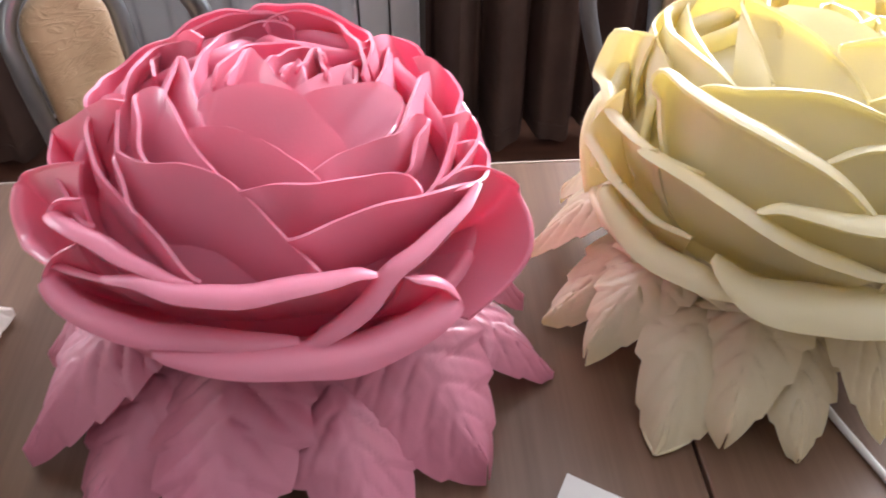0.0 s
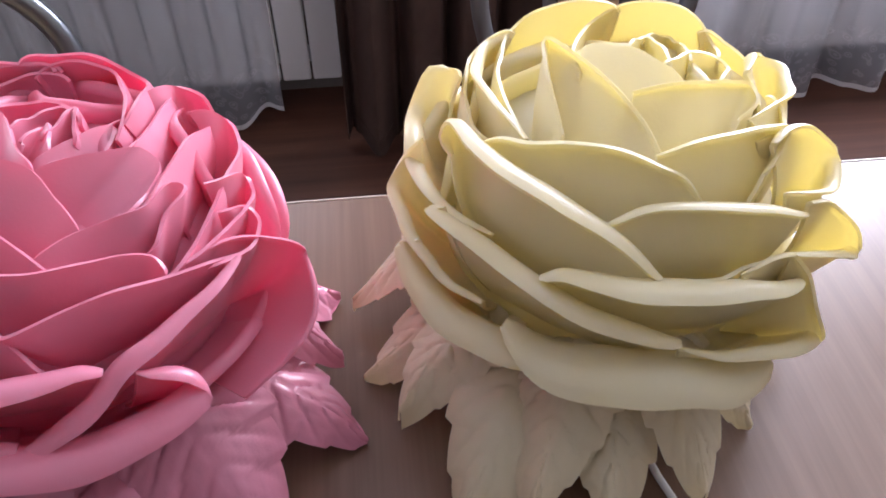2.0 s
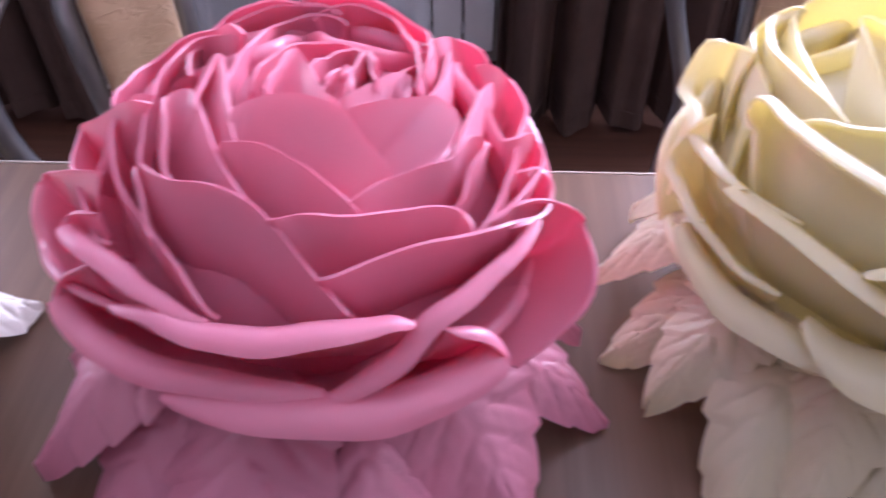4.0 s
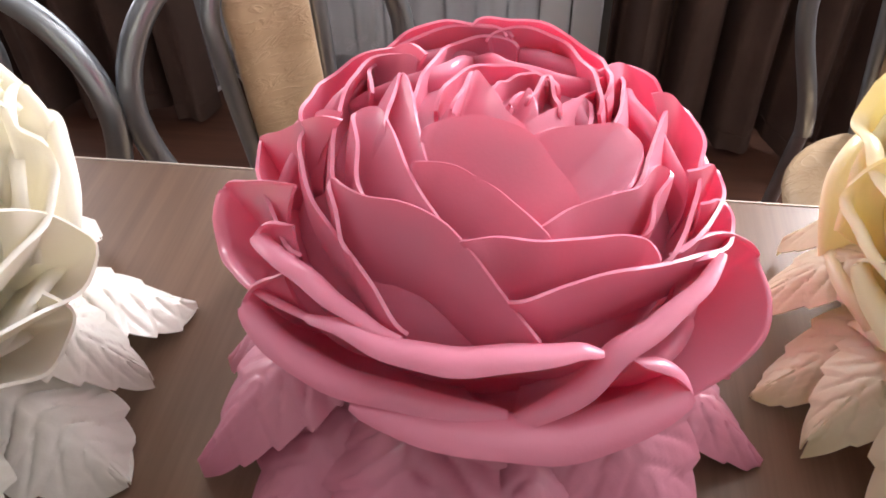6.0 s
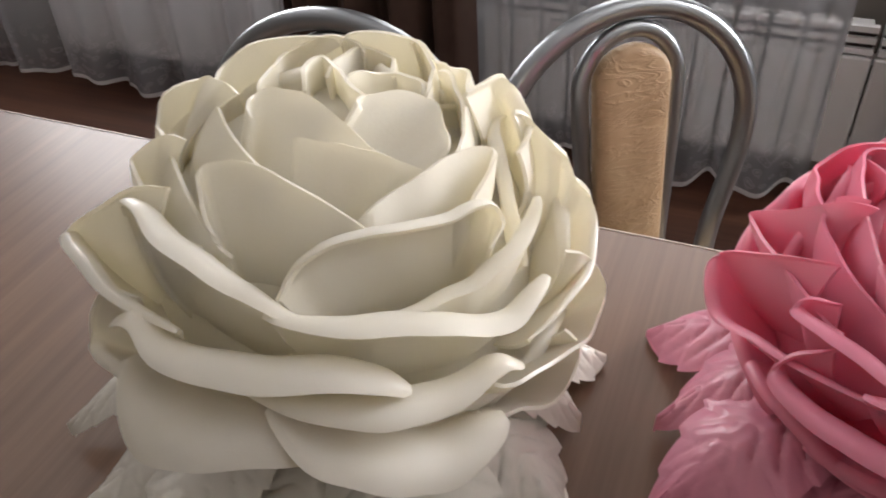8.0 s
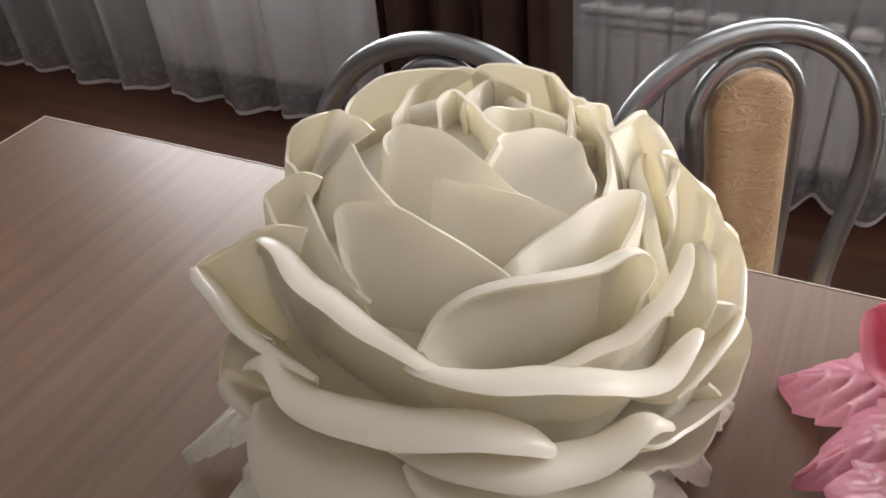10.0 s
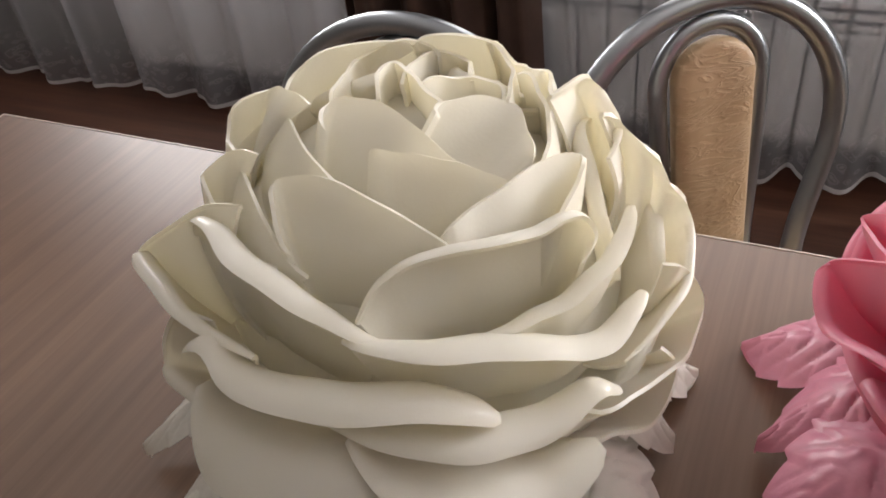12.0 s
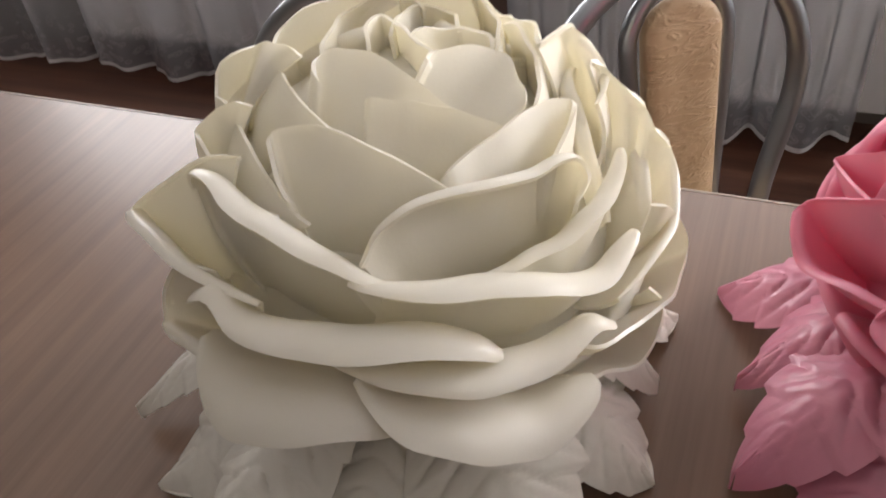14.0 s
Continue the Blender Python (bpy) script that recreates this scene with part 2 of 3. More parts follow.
# ---- table ----
TX0, TX1, TY0, TY1, TZ = -1.285, 1.30, 0.05, 0.828, 0.75
SEAM_X = 0.325
table = tagged(new("dining_table"), "long extending dining table with a light brown wood-grain laminate top", "table")
part("tabletop", box(TX0, TY0, TZ - 0.026, SEAM_X - 0.0012, TY1, TZ, 0.002), TABLE, table, smooth=False)
part("tabletop", box(SEAM_X + 0.0012, TY0, TZ - 0.026, TX1, TY1, TZ, 0.002), TABLE, table, smooth=False)
for lx in (TX0 + 0.1, TX1 - 0.1):
    for ly in (TY0 + 0.1, TY1 - 0.1):
        part("leg", tube([(lx, ly, 0), (lx, ly, TZ - 0.027)], 0.025), METAL, table)
part("edge_band", box(TX0 - 0.0015, TY1, TZ - 0.025, SEAM_X, TY1 + 0.0015, TZ + 0.0004), EDGE, table, "pale edge banding", False)
part("edge_band", box(SEAM_X, TY1, TZ - 0.025, TX1, TY1 + 0.0015, TZ + 0.0004), EDGE, table, "pale edge banding", False)
part("edge_band", box(TX0 - 0.0015, TY0, TZ - 0.025, TX0, TY1, TZ + 0.0004), EDGE, table, "pale edge banding", False)


# ---- chairs ----
def chair():
    ob = tagged(new("chair"), "grey metal hoop-back chair with a tan leatherette back panel", "chair", "chairs along the table")
    back = lambda z: (z - 0.45) * 0.14

    def hoop(half, foot, z_wide, top, z0=0.45):
        pts = [(-foot + (foot - half) * smoothstep(0, 1, i / 8), 0, z0 + (z_wide - z0) * i / 8) for i in range(8)]
        pts += [(-half * math.cos(a), 0, z_wide + (top - z_wide) * math.sin(a)) for a in (math.pi * i / 28 for i in range(29))]
        pts += [(-x, 0, z) for x, _, z in pts[:8]][::-1]
        return [(x, back(z), z) for x, _, z in pts]

    part("back_hoop", tube(hoop(0.178, 0.132, 0.675, 0.856), 0.0148, 16), METAL, ob)
    part("inner_hoop", tube([(x, y - 0.004, z) for x, y, z in hoop(0.066, 0.052, 0.755, 0.832)], 0.0112, 14), METAL, ob)

    def pad(u, v):
        a = 2 * math.pi * u
        c, s = math.cos(a), math.sin(a)
        z = 0.47 + 0.30 * (0.5 + 0.5 * s) if abs(s) < 0.999 else 0.47 + 0.30 * (s > 0)
        w = 0.047 + 0.007 * smoothstep(0.47, 0.75, z)
        zz = 0.762 + 0.053 * s if s > 0 else 0.762 - 0.30 * min(1.0, -s * 1.35)
        x = c * w if s > 0 else w * (1 if c > 0 else -1) * min(1.0, abs(c) * 3)
        k = math.cos(v * math.pi)
        f = math.sqrt(max(0.0, 1 - abs(k) ** 5))
        cz = 0.64
        return (x * (0.35 + 0.65 * f), back(zz) - 0.012 - 0.016 * k * 1.0, cz + (zz - cz) * (0.80 + 0.20 * f))
    bm = grid(pad, 40, 10, closed=True)
    for j in (0, 10):
        bm.verts.ensure_lookup_table()
        ring = [bm.verts[i * 11 + j] for i in range(40)]
        bm.faces.new(ring if j else ring[::-1])
    part("back_panel", bm, LEATHER, ob, "tan creased leatherette back panel")

    def seat(u, v):
        a, p = 2 * math.pi * u, math.pi * v
        r = 0.19 * math.sin(p) ** 0.35
        return (r * math.cos(a), -0.17 + r * math.sin(a), 0.445 + 0.025 * math.cos(p))
    part("seat", grid(seat, 32, 12, closed=True), LEATHER, ob)
    for sx in (-1, 1):
        part("leg", tube([(sx * 0.135, 0, 0.45), (sx * 0.15, 0.02, 0.2), (sx * 0.175, 0.05, 0)], 0.0125), METAL, ob)
        part("leg", tube([(sx * 0.13, -0.30, 0.43), (sx * 0.15, -0.33, 0.2), (sx * 0.165, -0.35, 0)], 0.0125), METAL, ob)
    return ob


seat_a = chair()
seat_a.matrix_world = pose(-0.283, 1.085, 0, 0, 0, 40)
seat_a.scale = (1.09, 1.0, 1.02)
seat_b = copy_thing(seat_a, pose(-0.675, 0.935, 0, 0, 0, 0))
seat_b.scale = (1.13, 1.08, 1.018)
seat_c = copy_thing(seat_a, pose(0.615, 1.37, 0, 0, 0, 0))
seat_c.scale = (1, 1, 1)


# ---- radiators ----
def radiator(x0, sections, top=0.60):
    ob = tagged(new("radiator"), "white sectional radiator under the window", "radiator")
    w = 0.08
    for i in range(sections):
        x = x0 + i * w
        part("section", box(x + 0.0025, 2.085, 0.11, x + w - 0.0025, 2.105, top - 0.075, 0.006), RADIATOR, ob, smooth=False)
        bm = box(x + 0.012, 2.105, 0.13, x + w - 0.012, 2.175, top - 0.015, 0.004)
        for k in range(3):
            box(x + 0.006, 2.087, top - 0.068 + 0.027 * k, x + w - 0.006, 2.105, top - 0.054 + 0.027 * k, bm=bm)
        part("fin", bm, RADIATOR, ob, smooth=False)
        # a dark sheet behind the bars paints the shade in the slots
        part("grille_shade", box(x + 0.01, 2.0985, top - 0.07, x + w - 0.01, 2.1035, top - 0.002), SLOT_SHADE, ob, "dark sheet that stands for the shade in the top grille's slots", False)
    for z in (0.15, top - 0.10):
        part("pipe", tube([(x0 - 0.05, 2.14, z), (x0 + sections * w - 0.01, 2.14, z)], 0.014), RADIATOR, ob)
    for x in (x0 + 0.1, x0 + sections * w - 0.1):
        part("bracket", box(x - 0.012, 2.14, 0.12, x + 0.012, WALL_Y, 0.14), RADIATOR, ob, smooth=False)
    return ob


radiator(-0.86, 13, 0.48)
radiator(-2.40, 12)
radiator(1.02, 12)

# ---- windows ----
for i, (x0, x1) in enumerate(WINDOWS):
    w = tagged(new("window_%d" % (i + 1)), "white framed window behind sheer curtains", "window", kind="structure")
    f = 0.06
    y0, y1 = WALL_Y + 0.14, WALL_Y + 0.20
    xm = (x0 + x1) / 2
    bm = box(x0, y0, SILL, x0 + f, y1, HEAD)
    box(x1 - f, y0, SILL, x1, y1, HEAD, bm=bm)
    box(xm - f / 2, y0, SILL + f, xm + f / 2, y1, HEAD - f, bm=bm)
    box(x0 + f, y0, SILL, x1 - f, y1, SILL + f, bm=bm)
    box(x0 + f, y0, HEAD - f, x1 - f, y1, HEAD, bm=bm)
    part("window_frame", bm, PAINT, w, smooth=False)
    part("window_sill", box(x0 - 0.05, WALL_Y - 0.05, SILL - 0.03, x1 + 0.05, WALL_Y + 0.14, SILL - 0.002, 0.004), PAINT, w, smooth=False)


# ---- curtains ----
def curtain(name, label, x0, x1, y, zb, zt, folds, amp, mat, seed, gather=0.0, thick=0.0):
    rnd = random.Random(seed)
    ph = [rnd.uniform(0, 6.28) for _ in range(6)]

    def at(u, v):
        z = zb + (zt - zb) * v
        sway = amp * (0.55 + 0.45 * (1 - v))
        a = 2 * math.pi * folds * (u + 0.02 * math.sin(5 * u + ph[0]) + 0.006 * math.sin(3 * v + ph[1]))
        s = math.sin(a)
        yy = y + sway * (math.copysign(abs(s) ** 0.8, s) + 0.35 * math.sin(2.3 * a + ph[2]))
        xx = x0 + (x1 - x0) * u + 0.25 * sway * math.cos(a) + gather * (u - 0.5) * (1 - v)
        return (xx, yy, z + (0.008 * math.sin(a + ph[3]) + 0.010 * math.sin(0.37 * a + ph[4])) * (1 - v) ** 6)
    ob = mesh_object(name, grid(at, int(folds * 22), 26, thick), mat)
    tagged(ob, label, "curtain")
    return ob, at


SHEERS = [(-3.35, -1.30, 9.0, 0.05, 3), (-0.86, 0.03, 4.4, 0.06, 5), (1.0, 2.75, 8.5, 0.05, 9)]
for x0, x1, n, zb, sd in SHEERS:
    ob, at = curtain("sheer_curtain", "translucent white voile curtain with a lace hem", x0, x1, 1.99, zb, 2.45, n, 0.035, SHEER, sd)
    hem = grid(lambda u, v: Vector(at(u, 0.006 * v)) - Vector((0, 0.003, 0)), int(n * 22), 2)
    part("hem", hem, LACE, ob)
for x0, x1, n, sd in ((-1.36, -0.86, 4.2, 21), (0.20, 0.79, 5.0, 22), (2.5, 2.95, 4, 23), (-3.55, -3.3, 2.5, 24)):
    ob, at = curtain("drape", "heavy dark brown curtain hanging in deep folds", x0, x1, 1.92, 0.02, 2.45, n, 0.045, DRAPE, sd, 0.05, 0.003)
    part("hem", grid(lambda u, v: Vector(at(u, 0.02 * v)) - Vector((0, 0.004, 0)), int(n * 22), 2, 0.002), DRAPE, ob, "sewn brown hem")
rod = tagged(mesh_object("curtain_rail", box(RX0 + 0.1, 1.88, 2.45, RX1 - 0.1, 2.03, 2.49, 0.004), PAINT, False), "long white curtain rail under the ceiling", "curtain rail")


# ---- roses ----
class Rose:
    """A flower head built on a dome: radius r, height h above its middle at c."""

    def __init__(self, c, r, h, mat, leaf_mat, label, fill=0.76):
        self.c, self.r, self.h, self.mat, self.leaf_mat, self.fill = Vector(c), r, h, mat, leaf_mat, fill
        self.ob = tagged(new("foam_rose"), label, "artificial flower", "foam roses on the table")
        self.ob.location = (c[0], c[1], TZ)
        self.count = self.leaves = 0

    def place(self, q, k):
        return Vector((q.x * self.r * k, q.y * self.r * k, q.z * self.h * k + self.c.z - TZ))

    def petal(self, k, lip, *rim, tuck=0.29, thick=0.0025):
        """A petal of the layer k (1: on the dome). Its rim runs through the given (azimuth, elevation[, k]) in degrees; its blade
        narrows from there down and inwards to its foot; a lip rolls the edge outwards, by so much of the dome's radius."""
        self.count += 1
        ph = self.count * 1.7
        pts = []
        for az, el, *own in rim:
            a, e = radians(az), radians(el)
            pts.append(Vector((math.cos(e) * math.cos(a), math.cos(e) * math.sin(a), math.sin(e))) * (own[0] if own else k))
        if not lip:
            pts = [(pts[0] + (pts[0] - pts[1]) * 0.12) * 0.98] + pts + [(pts[-1] + (pts[-1] - pts[-2]) * 0.12) * 0.98]
        n = len(pts)
        gaps = [max(1e-4, (b - a).length) for a, b in zip(pts, pts[1:])]
        ends = [pts[0] * 2 - pts[1]] + pts + [pts[-1] * 2 - pts[-2]]
        knots = [gaps[0]] + gaps + [gaps[-1]]
        total = sum(gaps)

        def along(u):
            """The rim at u, a smooth curve through its points."""
            d = u * total
            i = 0
            while i < n - 2 and d > gaps[i]:
                d -= gaps[i]
                i += 1
            p0, p1, p2, p3 = ends[i:i + 4]
            g0, g1, g2 = knots[i:i + 3]
            x = min(1.0, max(0.0, d / g1))
            m1 = ((p1 - p0) / g0 * g1 + (p2 - p1) / g1 * g0) / (g0 + g1) * g1
            m2 = ((p2 - p1) / g1 * g2 + (p3 - p2) / g2 * g1) / (g1 + g2) * g1
            return p1 * (2 * x ** 3 - 3 * x * x + 1) + m1 * (x ** 3 - 2 * x * x + x) + p2 * (3 * x * x - 2 * x ** 3) + m2 * (x ** 3 - x * x)

        mid = Vector((0, 0, 0))
        for i in range(21):
            mid += along(i / 20) / 21
        md = mid.normalized()
        el_mid = math.asin(md.z)
        el_end = 0.5 * (math.asin(pts[0].normalized().z) + math.asin(pts[-1].normalized().z))
        base_el = max(radians(-55), min(el_end, el_mid - radians(14)) - radians(14))
        flat = Vector((md.x, md.y, 0)).normalized() if math.hypot(md.x, md.y) > 1e-3 else Vector((0, -1, 0))
        foot = flat * math.cos(base_el) + Vector((0, 0, math.sin(base_el)))
        k_rim = sum(p.length for p in pts) / n
        k_foot = max(0.5, k_rim - tuck)
        nu, nb, nl = 36, 20, (9 if lip else 0)
        reach = lip * self.r / 1.35
        front = md.y < 0.04
        upright = 0.0 if front else smoothstep(38, 60, math.degrees(el_mid))
        if front:
            across = (pts[-1] - pts[0]).cross(md).normalized()
            if across.dot(Vector((0, -1, -0.6))) < 0:
                across = -across
            drop = max(p.normalized().dot(across) for p in pts) + 0.42
            turned = md * math.cos(drop) + across * math.sin(drop)
            foot = foot.lerp(turned, smoothstep(42, 58, math.degrees(el_mid))).normalized()
        z_foot = min(p.z for p in pts) - 0.34

        def blade(r, b):
            """Low petals follow the dome down and inwards; those near the top stand upright round the bud."""
            rd, kr = r.normalized(), r.length
            fd = (foot + 0.75 * (rd - md)).normalized()
            kk = k_foot + (kr - k_foot) * b ** 1.15
            q = (fd * (1 - b) + rd * b).normalized() * kk
            low = Vector((mid.x * 1.04 + 0.9 * (r.x - mid.x), mid.y * 1.04 + 0.9 * (r.y - mid.y), z_foot))
            stand = low.lerp(r, b)
            belly = 0.05 * math.sin(math.pi * b)
            stand += Vector((r.x, r.y, 0)) * belly
            return self.place(q.lerp(stand, upright), 1.0)

        def at(u, v):
            r = along(u)
            top = blade(r, 1.0)
            f = (math.sin(math.pi * min(1.0, max(0.0, u)))) ** 0.6
            ripple = 0.0011 * math.sin(9 * u + ph) + 0.0006 * math.sin(23 * u + 2 * ph)
            j = v * (nb + nl)
            if not lip:
                p = blade(r, 1 - (1 - v) ** 1.4)
                return p + r.normalized() * ripple * v * v
            up = (top - blade(r, 0.92)).normalized()
            out = Vector((r.x, r.y, r.z * self.r / self.h)).normalized()
            out = (out - up * out.dot(up)).normalized()
            rad = reach * (0.12 + 0.88 * f) * (1 + 0.12 * math.sin(5 * u + ph))
            start = -up * rad * 0.85 - out * rad * 0.35
            if j <= nb:
                b = 1 - (1 - j / nb) ** 1.4
                return blade(r, b) + start * smoothstep(0.1, 1, b) + out * ripple * b
            th = 2.15 * (j - nb) / nl
            return top + start + up * rad * math.sin(th) + out * (rad * (1 - math.cos(th)) + ripple)
        return part("petal", grid(at, nu, nb + nl, thick), self.mat, self.ob)

    def core(self):
        """The ball the petals are glued to, and the round foot it stands on."""
        def at(u, v):
            a, p = 2 * math.pi * u, math.pi * (0.004 + 0.992 * v)
            return self.place(Vector((math.sin(p) * math.cos(a), math.sin(p) * math.sin(a), math.cos(p))), self.fill)
        part("core", grid(at, 32, 16, closed=True), self.mat, self.ob)
        z1 = self.c.z - TZ - 0.6 * self.h

        def foot(u, v):
            a = 2 * math.pi * u
            r = (0.0, 0.075, 0.078, 0.07, 0.06)[round(v * 4)]
            z = (0.0, 0.0, 0.012, 0.02, z1)[round(v * 4)]
            return (r * math.cos(a), r * math.sin(a), z)
        part("foot", grid(foot, 32, 4, closed=True), self.mat, self.ob)

    def leaf(self, az, reach, width, z_tip=0.016, turn=0.0, start=0.075, z0=0.075, bow=0.02):
        """A drooping serrated leaf of embossed foam from under the petals out to its tip, z_tip above the table."""
        self.leaves += 1
        ph = self.leaves * 2.1
        a0 = radians(az)
        out, side = Vector((math.cos(a0), math.sin(a0), 0)), Vector((-math.sin(a0), math.cos(a0), 0))
        tu = radians(turn)
        p0, p1 = out * start + Vector((0, 0, z0 + 0.024 * (self.leaves % 2) + 0.006 * math.sin(ph))), out * reach + Vector((0, 0, z_tip + (0.016 if self.leaves % 2 else -0.006)))
        along = p1 - p0
        nv, nu = 84, 28

        def at(u, v):
            s = 2 * u - 1
            tooth = 0.19 * ((v * 7 + 0.15 * math.sin(ph)) % 1.0) * smoothstep(0.3, 0.55, v) * (1 - smoothstep(0.93, 1, v))
            prof = (math.sin(math.pi * min(1.0, v ** 0.88)) ** 0.82 if v < 0.999 else 0.0) * (0.86 + tooth) + 0.12 * (1 - v) + 0.025
            x = s * width * 0.5 * prof
            vein = 0.5 + 0.5 * math.cos(2 * math.pi * (v * 8.0 - abs(s) * 1.7 + 0.12 * math.sin(4 * s + ph)))
            net = math.sin(9 * s + 31 * v + ph) * math.sin(23 * s - 17 * v + 2 * ph)
            relief = (-0.0042 * vein ** 9 + 0.0010 * net) * (1 - abs(s) ** 4) * smoothstep(0.02, 0.12, abs(s)) * (1 - 0.5 * v) - 0.0022 * math.exp(-(s / 0.05) ** 2)
            tilt = (0.2 if self.leaves % 2 else -0.16) * x * smoothstep(0, 0.4, v)
            cup = tilt - 0.24 * width * abs(s) ** 1.4 * (0.6 + 0.4 * v) + 0.004 * math.sin(5 * v + ph) * s
            lift = bow * math.sin(math.pi * v) + 0.003 * math.sin(9 * v + ph)
            bend = 0.006 * math.sin(ph) * v * v
            p = p0 + along * v + side * (x + bend) + Vector((0, 0, cup + relief + lift))
            p.z = max(p.z, 0.004)
            return p
        return part("leaf", grid(at, nu, nv, 0.0013), self.leaf_mat, self.ob, "embossed serrated foam leaf")


def pink_petals(rose):
    rose.petal(1.1, 0.13, (-106.8, 12.2), (-94.6, 13.3), (-81.8, 11.8), (-71.8, 10.1), (-61.5, 10.3), (-53.2, 11.3), (-48.4, 12.3), (-50.1, 16.9), (-58, 22.7))
    rose.petal(1.06, 0.08, (-129.8, 30.9), (-136.1, 23.1), (-137.1, 16.8), (-127.6, 15.4), (-113.1, 16.4), (-99.3, 16.2), (-88.1, 14.8), (-80.6, 12.2))
    rose.petal(1.02, 0.02, (-37.1, 34), (-25.4, 31.3), (-16.1, 22), (-10.2, 7.4, 1.06), (-17.1, 3.4, 1.13), (-22.3, 0, 1.15), (-30, -5.4, 1.12), (-40.3, -12.1, 1.05))
    rose.petal(1.06, 0.07, (-81.2, 10.2), (-73, 15.3), (-65.2, 20.3), (-58.5, 24.6), (-49.8, 26.5), (-38.8, 27.8), (-27.1, 27.1))
    rose.petal(1.03, 0, (-78.2, 37.1), (-66.8, 38.9), (-55.2, 38.7), (-43.4, 35.2), (-31.3, 30.3), (-21, 23.7))
    rose.petal(1.07, 0.1, (-119.9, 25.5), (-112.2, 27.9), (-102.5, 28.3), (-91.5, 28.8), (-80.8, 28.8), (-70, 27.8), (-66.2, 26.9), (-63.1, 24.6))
    rose.petal(1.04, 0.06, (-136.4, 39), (-143.6, 35), (-143.6, 32.4), (-133.1, 33.2), (-121.1, 32.5), (-110, 30.3), (-100.2, 28))
    rose.petal(1.03, 0.03, (-145.1, 45.6), (-160.9, 34), (-171.5, 15.4, 1.07), (-167.9, 12.7, 1.07), (-162.9, 8.2, 1.04), (-142.9, 18.1), (-127.9, 22), (-115.5, 23.3))
    rose.petal(1, 0, (-167, 57.6), (-175, 48.2), (179.9, 37.3), (174.6, 25, 1.02), (-175.7, 28.1), (-160.9, 32.5), (-145.8, 33.4), (-133.8, 32.3))
    rose.petal(0.98, 0, (-174.7, 56.5), (-178.7, 49.1), (-172.3, 46.5), (-155.3, 45.6), (-141.3, 44), (-127.1, 41.6), (-112.7, 36.3), (-101.7, 27.2))
    rose.petal(0.99, 0, (-174.3, 47.7), (167.7, 45.1), (150.3, 39), (142.6, 42.7, 1.01), (134.6, 50.9), (134.8, 66.4))
    rose.petal(0.96, 0, (-138.2, 50.5), (-153.5, 54.4), (179.9, 56.1), (157.9, 53.6), (139.6, 48.5), (136.2, 54.3), (136.7, 64.2))
    rose.petal(0.95, 0, (138.8, 46.9), (127.8, 47.3, 1.01), (118.8, 49.7, 1.04), (108.3, 51.1, 1.04), (97.6, 51.3, 1.02), (88.6, 50.9, 0.99))
    rose.petal(0.93, 0, (163.3, 60.3), (133.9, 44.5, 0.94), (124, 47.9, 0.99), (110.7, 50.5, 1.02), (97.6, 51.2, 1.01), (86.3, 50.5, 0.97))
    rose.petal(0.97, 0, (98.6, 51.5, 1.03), (86.7, 51.5, 1.04), (76.2, 50.7, 1.05), (65.5, 48.6, 1.02), (56.3, 45.6, 0.98), (36, 56.5), (13.8, 63))
    rose.petal(0.94, 0, (93.6, 50.5, 0.95), (86.5, 51, 1), (78, 50.6, 1.02), (69.1, 48.9, 1), (53.1, 54.4), (29.8, 61.4), (3.8, 64.3))
    rose.petal(0.91, 0, (-159.3, 73.2), (154.2, 72.4), (120.9, 63.2), (104.8, 49.9, 0.94), (95.4, 50.6, 0.96), (83.7, 49.8, 0.93))
    rose.petal(0.89, 0, (-167.6, 79.1), (136.4, 78.6), (96.6, 72.7), (74.3, 70.5), (47.9, 71.1), (24.3, 72.1))
    rose.petal(0.88, 0, (67.6, 85.3), (65.6, 78), (56.3, 72.1), (41.3, 71.9))
    rose.petal(0.96, 0, (41.2, 52.7), (43.5, 41.5, 1.01), (36.4, 38.5, 1.02), (32.5, 35.9, 0.98), (4.2, 49.7), (-14.6, 51.5), (-31.2, 50.2))
    rose.petal(0.93, 0, (35.9, 56.4), (44.8, 42.1), (27.8, 52.6), (10.9, 57.9), (-7.1, 61.3))
    rose.petal(1, 0, (24.5, 45), (23.3, 35.5), (10.7, 35.3), (-6.7, 38.7), (-19.7, 38.2), (-32.9, 36), (-41.4, 34.8))
    rose.petal(1.02, 0, (-12, 41.8), (-2.4, 33.2), (-5.1, 30.8), (-12.6, 31.7), (-25.3, 34), (-36.2, 35))
    rose.petal(1.03, 0, (-18.6, 36), (-12.6, 31.6), (-14.3, 27), (-19.2, 25.8), (-31.5, 30.1))
    rose.petal(1, 0, (-120.2, 40.9), (-129.8, 47.3), (-139.5, 51.4), (-133.8, 51.7), (-125.4, 52.6), (-111.5, 55), (-97, 53.1), (-87.9, 47.2), (-81, 39.1), (-76.5, 32.4), (-73.2, 26.9))
    rose.petal(0.97, 0, (-127.7, 53.2), (-146.7, 60.1), (-171.1, 62.9), (-170.9, 65.2), (-148.6, 67.5), (-118.9, 62.1), (-106.3, 57.1), (-98.5, 53.4))
    rose.petal(0.94, 0, (-148.5, 66.6), (-177, 69.7), (151.7, 66.2), (174.5, 72.8), (-139.3, 72.3), (-114.6, 65.7))
    rose.petal(0.97, 0, (-128.5, 71.4), (-126.4, 76.5), (-102.2, 79.8), (-65.6, 77.9), (-52.1, 72), (-51.2, 64.1), (-51.5, 54.1))
